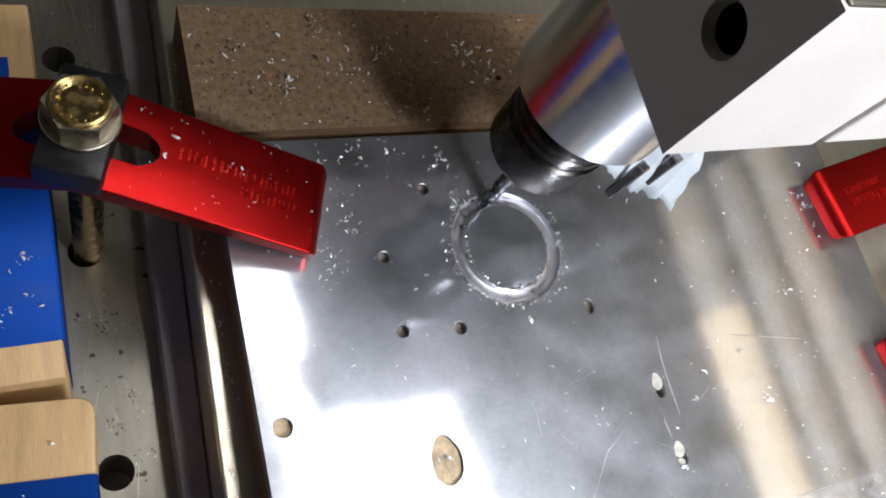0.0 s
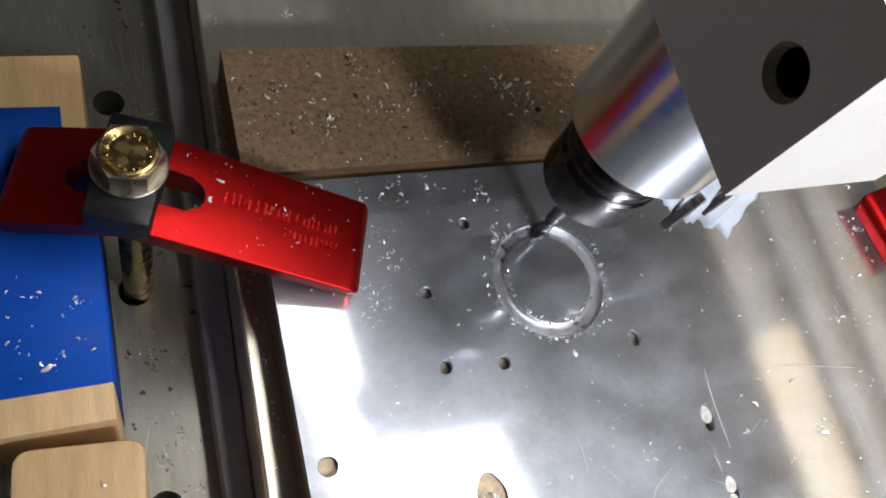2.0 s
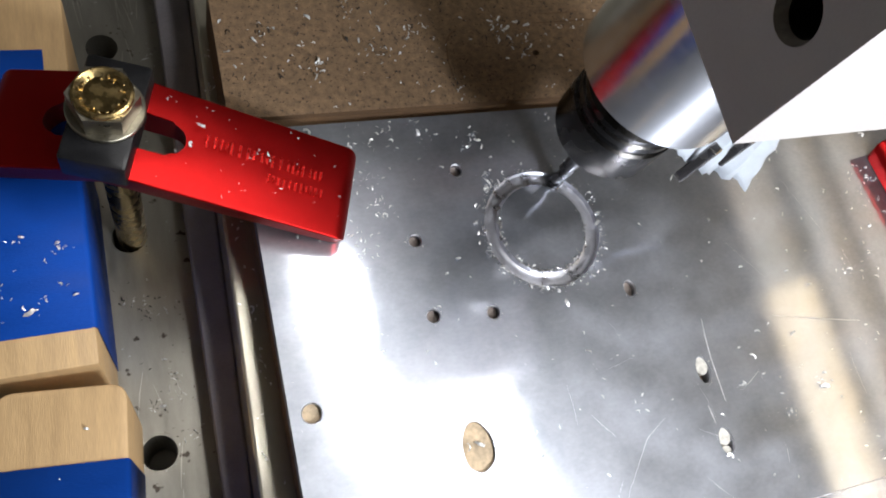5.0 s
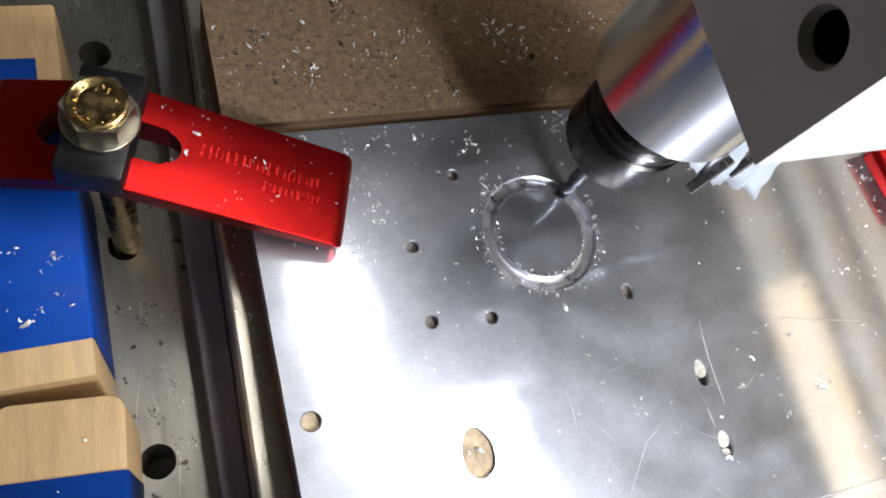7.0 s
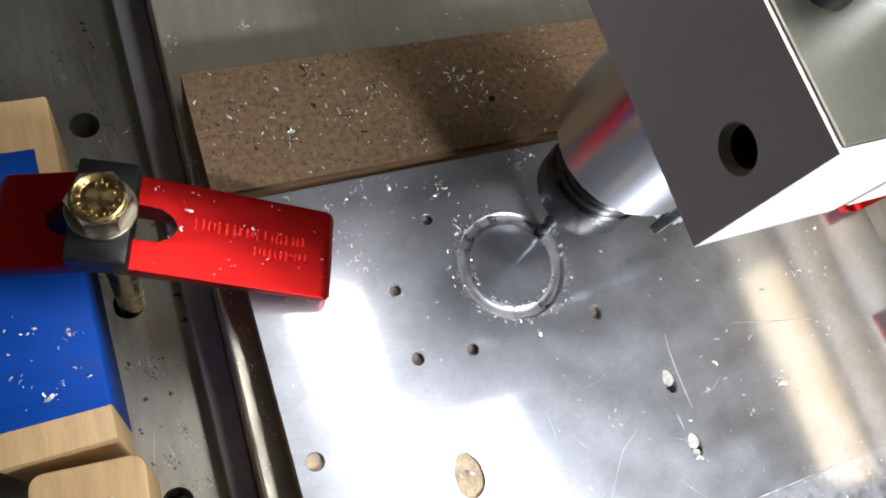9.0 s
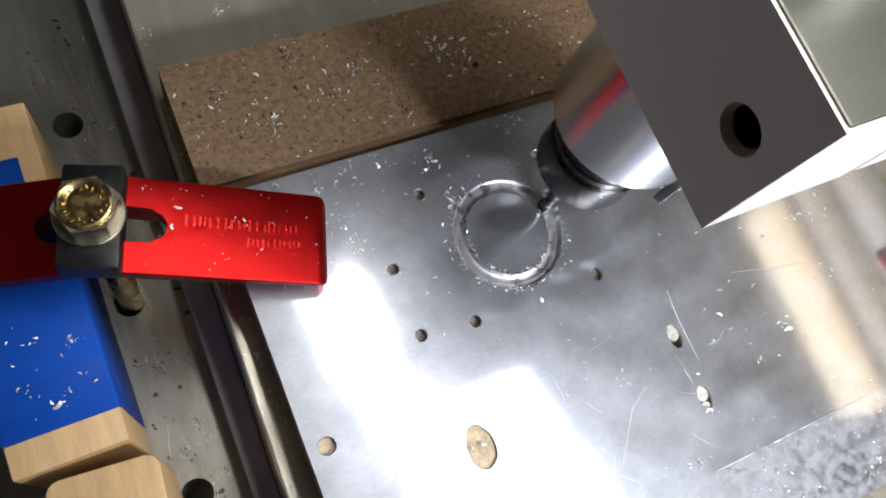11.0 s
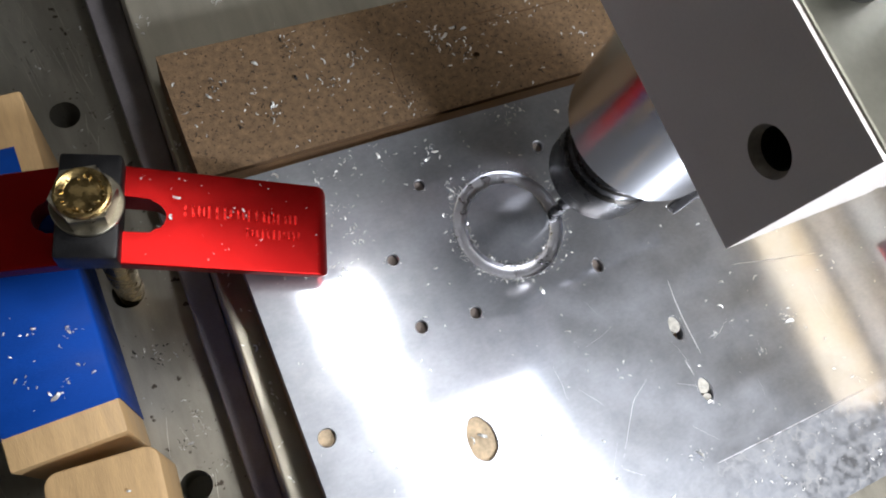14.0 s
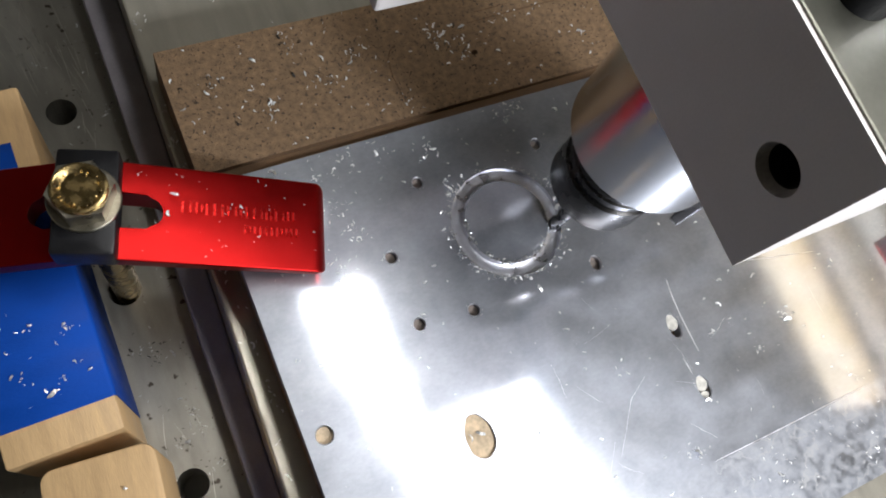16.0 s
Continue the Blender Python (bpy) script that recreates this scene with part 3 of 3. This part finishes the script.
first = clamp()
first.matrix_world = mm(-75.4, 22.2, 0.1, 0, 0, -19.0)
second = copy_thing(first, mm(86.9 + 40.3 * math.cos(radians(8.2)), -0.4 + 40.3 * math.sin(radians(8.2)), 0.1, 0, 0, 188.2))
third = copy_thing(first, mm(88.4 + 40.3 * math.cos(radians(5)), -42.1 + 40.3 * math.sin(radians(5)), 0.1, 0, 0, 185))
tagged(second, "red anodised hold-down clamp with a rounded tip on the plate")
tagged(third, "red anodised hold-down clamp at the plate's far edge")

# ---- spindle ----


def spindle():
    """The milling head; its origin is on the tool's axis at the plate's height."""
    ob = thing("milling_spindle", mm(0, 0, 0), "milling spindle in a grey square mount, cutting the plate", "spindle")
    bm = bmesh.new()
    rings = []
    for k in range(41):
        z = -1.15 + k * 0.22
        ring = []
        for j in range(20):
            a = 2 * math.pi * j / 20
            r = 1.42 - 0.42 * max(0.0, math.cos(2 * a - 1.1 * z)) if z < 6.5 else 1.45
            ring.append(bm.verts.new((r * math.cos(a), r * math.sin(a), z)))
        rings.append(ring)
    rings.append([bm.verts.new((1.45 * math.cos(2 * math.pi * j / 20), 1.45 * math.sin(2 * math.pi * j / 20), 24)) for j in range(20)])
    for p, q in zip(rings, rings[1:]):
        for j in range(20):
            bm.faces.new((p[j], p[(j + 1) % 20], q[(j + 1) % 20], q[j]))
    bm.faces.new(rings[0])
    bm.faces.new(rings[-1])
    part("cutter", bm, CARBIDE, ob, "small fluted carbide end mill", smooth=True)
    prof = [(2.0, 21.0), (4.6, 20.8), (7.6, 20.8), (8.9, 21.6), (9.6, 22.9), (9.6, 30.6), (9.1, 31.0), (9.1, 31.6), (8.0, 31.8)]
    nut = part("collet_nut", lathe(bmesh.new(), prof, 64), NUT, ob, "dark turned steel collet nut", smooth=True)
    part("collet", lathe(bmesh.new(), [(1.5, 20.0), (3.9, 20.0), (4.5, 20.78), (4.5, 21.5)], 32), CARBIDE, nut, smooth=True)
    part("collar", lathe(bmesh.new(), [(8.0, 31.9), (9.2, 32.0), (9.45, 32.3), (9.45, 33.6), (9.1, 33.9), (9.1, 34.3), (9.45, 34.6), (9.4, 35.6), (8.8, 36.3), (6.6, 36.5)], 64), NUT, nut, "dark steel collar", smooth=True)
    part("shaft", lathe(bmesh.new(), [(6.6, 36.4), (6.6, 39.0), (7.6, 39.2), (7.6, 42)], 48), STEEL, ob, smooth=True)
    part("spindle_nose", lathe(bmesh.new(), [(12.7, 41.6), (12.9, 41.5), (13.4, 42.0), (13.4, 80)], 96), STEEL, ob, "polished steel spindle nose", smooth=True)
    # nose underside darkened in colour, so no bright streak mirrors in the plate
    part("nose_face", lathe(bmesh.new(), [(7.5, 42.2), (7.5, 41.6), (12.65, 41.6), (12.65, 42.2)], 64), NUT, ob, "face of the nose, darkened to keep its bright reflection off the plate", smooth=True)
    part("motor_body", lathe(bmesh.new(), [(12.5, 96), (13.4, 97), (13.4, 150), (12, 152)], 64), STEEL, ob, smooth=True)
    # the mount: a block with a round pocket in one cheek and a clamping slit in its front
    bm = bmesh.new()
    n = 32
    cy, cz, r = -19.8, 85.5, 2.95
    outer = [(-26.2, 72.5), (20.5, 72.5), (20.5, 96.9), (-26.2, 96.9)]
    circ = [(cy + r * math.cos(2 * math.pi * k / n), cz + r * math.sin(2 * math.pi * k / n)) for k in range(n)]
    sheet = perforated(bmesh.new(), outer, [circ], 0, 22.0)
    for v in sheet.verts:
        y, z, d = v.co
        v.co = (-20.0 + (22.0 - d), y, z)
    part("mount_cheek", sheet, MOUNT, ob, "grey mount cheek with a round bolt pocket")
    part("countersink", lathe(bmesh.new(), [(2.4, 1.3), (2.94, 0.05)], 40, close=False), DIM_EDGE, ob, m=mm(-20.0, cy, cz, 0, 90, 0), smooth=True)
    part("bolt_pocket", lathe(bmesh.new(), [(2.2, 12), (2.3, 8), (2.41, 1.29)], 32, close=False), HOLE_DARK, ob, m=mm(-20.0, cy, cz, 0, 90, 0), smooth=True)
    part("bolt", lathe(bmesh.new(), [(2.15, 10), (2.15, 11)], 24), HOLE_DARK, ob, m=mm(-20.0, cy, cz, 0, 90, 0))
    part("mount_cheek", box(bmesh.new(), 3.8, 22, -26.2, 20.5, 72.5, 96.9, 0.5), MOUNT, ob)
    # added dark plate dims the mount's top, inset to leave its bright edge line
    part("added_top_plate", box(bmesh.new(), -19.5, 21.6, -25.8, 20, 96.85, 97.2, 0.3), TOP_STEEL, ob, "added steel plate, coloured dark for the dim top of the mount")
    part("cap_screw", lathe(bmesh.new(), [(3.2, 97.18), (3.2, 100.2), (2.9, 100.6), (1.4, 100.6), (1.4, 99.0)], 28, -12.2, -8.8), BLACK_STEEL, ob, "black cap screw", smooth=True)
    part("mount_bridge", box(bmesh.new(), 1.9, 3.9, -23, 20.4, 72.6, 96.8), MOUNT, ob)
    plate = part("carriage_bar", box(bmesh.new(), -42.8, 30, 22.0, 34, 60, 90, 0.6), MOUNT, ob, "pale carriage bar behind the mount")
    for x in (-34, 24):
        part("cap_screw", lathe(bmesh.new(), [(3.4, 0), (3.4, 3.4), (3.0, 3.8), (1.5, 3.8), (1.5, 2.2)], 24), BLACK_STEEL, plate, m=mm(x, 22.0, 78, 90, 0, 0), smooth=True)
    for dx, dy, z0 in ((7.6, -12.2, 28.0), (15.0, -11.0, 29.8)):
        part("steel_prong", box(bmesh.new(), -1.0, 1.0, -0.95, 0.95, z0, 38.5, 0.3), PRONG, ob, "small square steel prong", m=mm(dx, dy, 0, 0, 0, 25))
    # torn plastic skirt, hanging askew in folds
    low = [(0.5, 37.9), (5.3, 33.2), (12.3, 27.7), (18, 24.6), (24.1, 20.9), (31.6, 15.2)]
    high = [(3, 42), (8, 43), (14, 45), (19, 44), (26.4, 32.2), (33.6, 18.9)]
    bm = bmesh.new()
    grid = []
    for k in range(21):
        u = k / 4
        i = min(int(u), 4)
        f = u - i
        a = Vector(low[i]).lerp(Vector(low[i + 1]), f)
        b = Vector(high[i]).lerp(Vector(high[i + 1]), f)
        column = []
        for j in range(7):
            q = a.lerp(b, j / 6)
            fold = 0.9 * math.sin(k * 1.25 + j * 0.5) + 0.5 * math.sin(k * 2.9 - j)
            column.append(bm.verts.new((q.x, -11.5 + 0.45 * j + 0.8 * fold * (1 if k > 4 else 0.3), q.y + (0.35 * math.sin(k * 2.3) if j == 0 else 0))))
        grid.append(column)
    for p, q in zip(grid, grid[1:]):
        for j in range(6):
            bm.faces.new((p[j], p[j + 1], q[j + 1], q[j]))
    skirt = part("plastic_skirt", bm, PLASTIC, ob, "torn white plastic skirt", smooth=True)
    skirt.modifiers.new("thickness", "SOLIDIFY").thickness = 0.0003
    return ob


SPINDLE = spindle()

# ---- chips ----


def chips(name, label, count, seed, where, size, mat):
    rng = random.Random(seed)
    bm = bmesh.new()
    for _ in range(count):
        x, y, z = where(rng)
        if z == 0 and 9.0 < math.hypot(x, y) < 12.2:
            continue
        big = 2.0 if rng.random() < 0.08 else 1.0
        chip(bm, rng, x, y, z, big * rng.uniform(*size))
    return tagged(part(name, bm, mat), label, "metal chips", kind="stuff")


def clump(rng, spots, spread):
    x, y, k = rng.choice(spots)
    return x + rng.gauss(0, spread * k), y + rng.gauss(0, spread * k)


PLATE_SPOTS = ((-35, 21, 1.2), (-33, 14, 1.0), (-31, 8, 0.8), (-36, 3, 1.0), (-20, 23, 1.0), (-27, 23.5, 0.8), (-10, 20, 0.7), (-9, 11, 0.6), (-37, -2, 0.7), (83, -3, 1.5), (82, 4, 1.0), (70, -18, 1.2), (52, -40, 0.9), (42, -44, 0.5),
               (62, -55, 1.6), (48, -62, 1.3), (56, -70, 1.6), (34, -68, 1.4), (70, -66, 1.8), (18, -58, 0.7), (12, 24, 1.0), (9, 22, 0.7))
STRIP_SPOTS = ((4, 43, 1.2), (8, 40, 1.0), (2, 46, 0.8), (-47, 47, 0.8), (-38, 38, 0.7), (-24, 41, 0.9), (-17, 46, 0.8), (-30, 51, 0.8), (-10, 33, 0.7), (18, 47, 1.1))
BED_SPOTS = ((-76, 8, 0.9), (-74.5, 5.5, 0.6), (-71, -9, 0.5), (-70.5, -13, 0.7), (-69, -22, 0.7), (-75, -15, 0.5), (-68, 66, 1.2), (-70, 88, 1.5))


def on_plate(rng):
    k = rng.random()
    if k < 0.48:
        x, y = clump(rng, PLATE_SPOTS, 1.9)
        return x, min(y, 25.2), 0
    if k < 0.60:
        a, r = rng.uniform(0, 6.28), 12.5 + abs(rng.gauss(0, 0.9))
        return r * math.cos(a), r * math.sin(a), 0
    return rng.uniform(-53, 90), rng.uniform(-77, 25), 0


def on_strip(rng):
    if rng.random() < 0.4:
        x, y = clump(rng, STRIP_SPOTS, 1.7)
        return x, min(max(y, 29), 55.5), 0.0
    return rng.uniform(-55.5, 60), rng.uniform(29.0, 55.6), 0.0


def on_bed(rng):
    if rng.random() < 0.55:
        return *clump(rng, BED_SPOTS, 1.6), -38
    return rng.uniform(-81, -66), rng.uniform(-60, 95), -38


def on_platform(rng):
    k = rng.random()
    if k < 0.4:
        return *clump(rng, ((-55, 71, 1.0), (-38, 74, 0.9), (-56.5, 42, 0.8), (-56, 36, 1.0), (-57, 50, 0.8)), 1.3), -12
    return (rng.uniform(-56.5, 60), rng.uniform(57, 100), -12) if k < 0.75 else (rng.uniform(-58.5, -54.8), rng.uniform(-60, 28), -12)


def on_tape(rng):
    if rng.random() < 0.4:
        return *clump(rng, ((-90, -2.5, 0.8), (-88.5, -1, 0.5), (-85.5, 7, 0.6), (-92, 9.5, 0.7), (-94, 1, 0.5)), 1.1), 0.1
    if rng.random() < 0.7:
        return rng.uniform(-99, -82.5), rng.uniform(-5, 14), 0.1
    return rng.uniform(-99, -82), rng.uniform(-60, -18), 0.1


def on_clamp(rng):
    x, y = rng.uniform(6, 39), rng.uniform(-8, 8)
    a = radians(-19.0)
    return -75.4 + x * math.cos(a) - y * math.sin(a), 22.1 + x * math.sin(a) + y * math.cos(a), 14.1 - 9.0 / 40.3 * x


chips("plate_chips", "bright curled aluminium chips scattered on the plate", 620, 1, on_plate, (0.12, 0.52), CHIP)
chips("plate_specks", "fine bright aluminium specks strewn over the plate", 380, 11, on_plate, (0.05, 0.13), CHIP)
chips("strip_chips", "bright aluminium chips scattered on the fibreboard strip", 250, 2, on_strip, (0.12, 0.55), CHIP)
chips("strip_crumbs", "dark crumbs scattered on the fibreboard strip", 420, 3, on_strip, (0.10, 0.42), DUST)
chips("bed_chips", "aluminium chips scattered on the steel bed", 120, 4, on_bed, (0.10, 0.38), CHIP)
chips("bed_crumbs", "dark crumbs scattered on the steel bed", 110, 5, on_bed, (0.12, 0.36), DUST)
chips("platform_chips", "aluminium chips and dust on the steel platform", 110, 6, on_platform, (0.2, 0.5), CHIP)
chips("tape_chips", "aluminium chips lying on the blue tape", 48, 7, on_tape, (0.14, 0.5), CHIP)
chips("clamp_chips", "aluminium chips lying on the red clamp", 34, 8, on_clamp, (0.09, 0.26), CHIP)


def single_chip(x, y, z, size, seed):
    bm = bmesh.new()
    chip(bm, random.Random(seed), x, y, z, size)
    tagged(part("metal_chip", bm, CHIP), "large bright curled aluminium chip", "metal chip", "large loose chips")


for k, (x, y, z, size) in enumerate(((-61.0, 20.5, 12.6, 0.75), (-63.5, 17.6, 11.5, 0.6), (-53.5, 42.5, 0, 0.9), (-23.8, 41.6, 0, 0.6), (-30.7, 9.1, 0, 0.5), (-70.5, 4.0, -38, 0.9), (-23.6, -36.8, -0.7, 1.0), (41, -28, 0, 0.8), (58, -20, 0, 0.7))):
    single_chip(x, y, z, size, 40 + k)


def motions():
    """The cutter goes round the ring at an even pace."""
    rows = []
    for k in range(33):
        t = k * 0.5
        a = radians(98.2 - 7.445 * t)
        rows.append((t, mm(10.5 * math.cos(a), 10.5 * math.sin(a), 0)))
    walk(SPINDLE, rows)


motions()
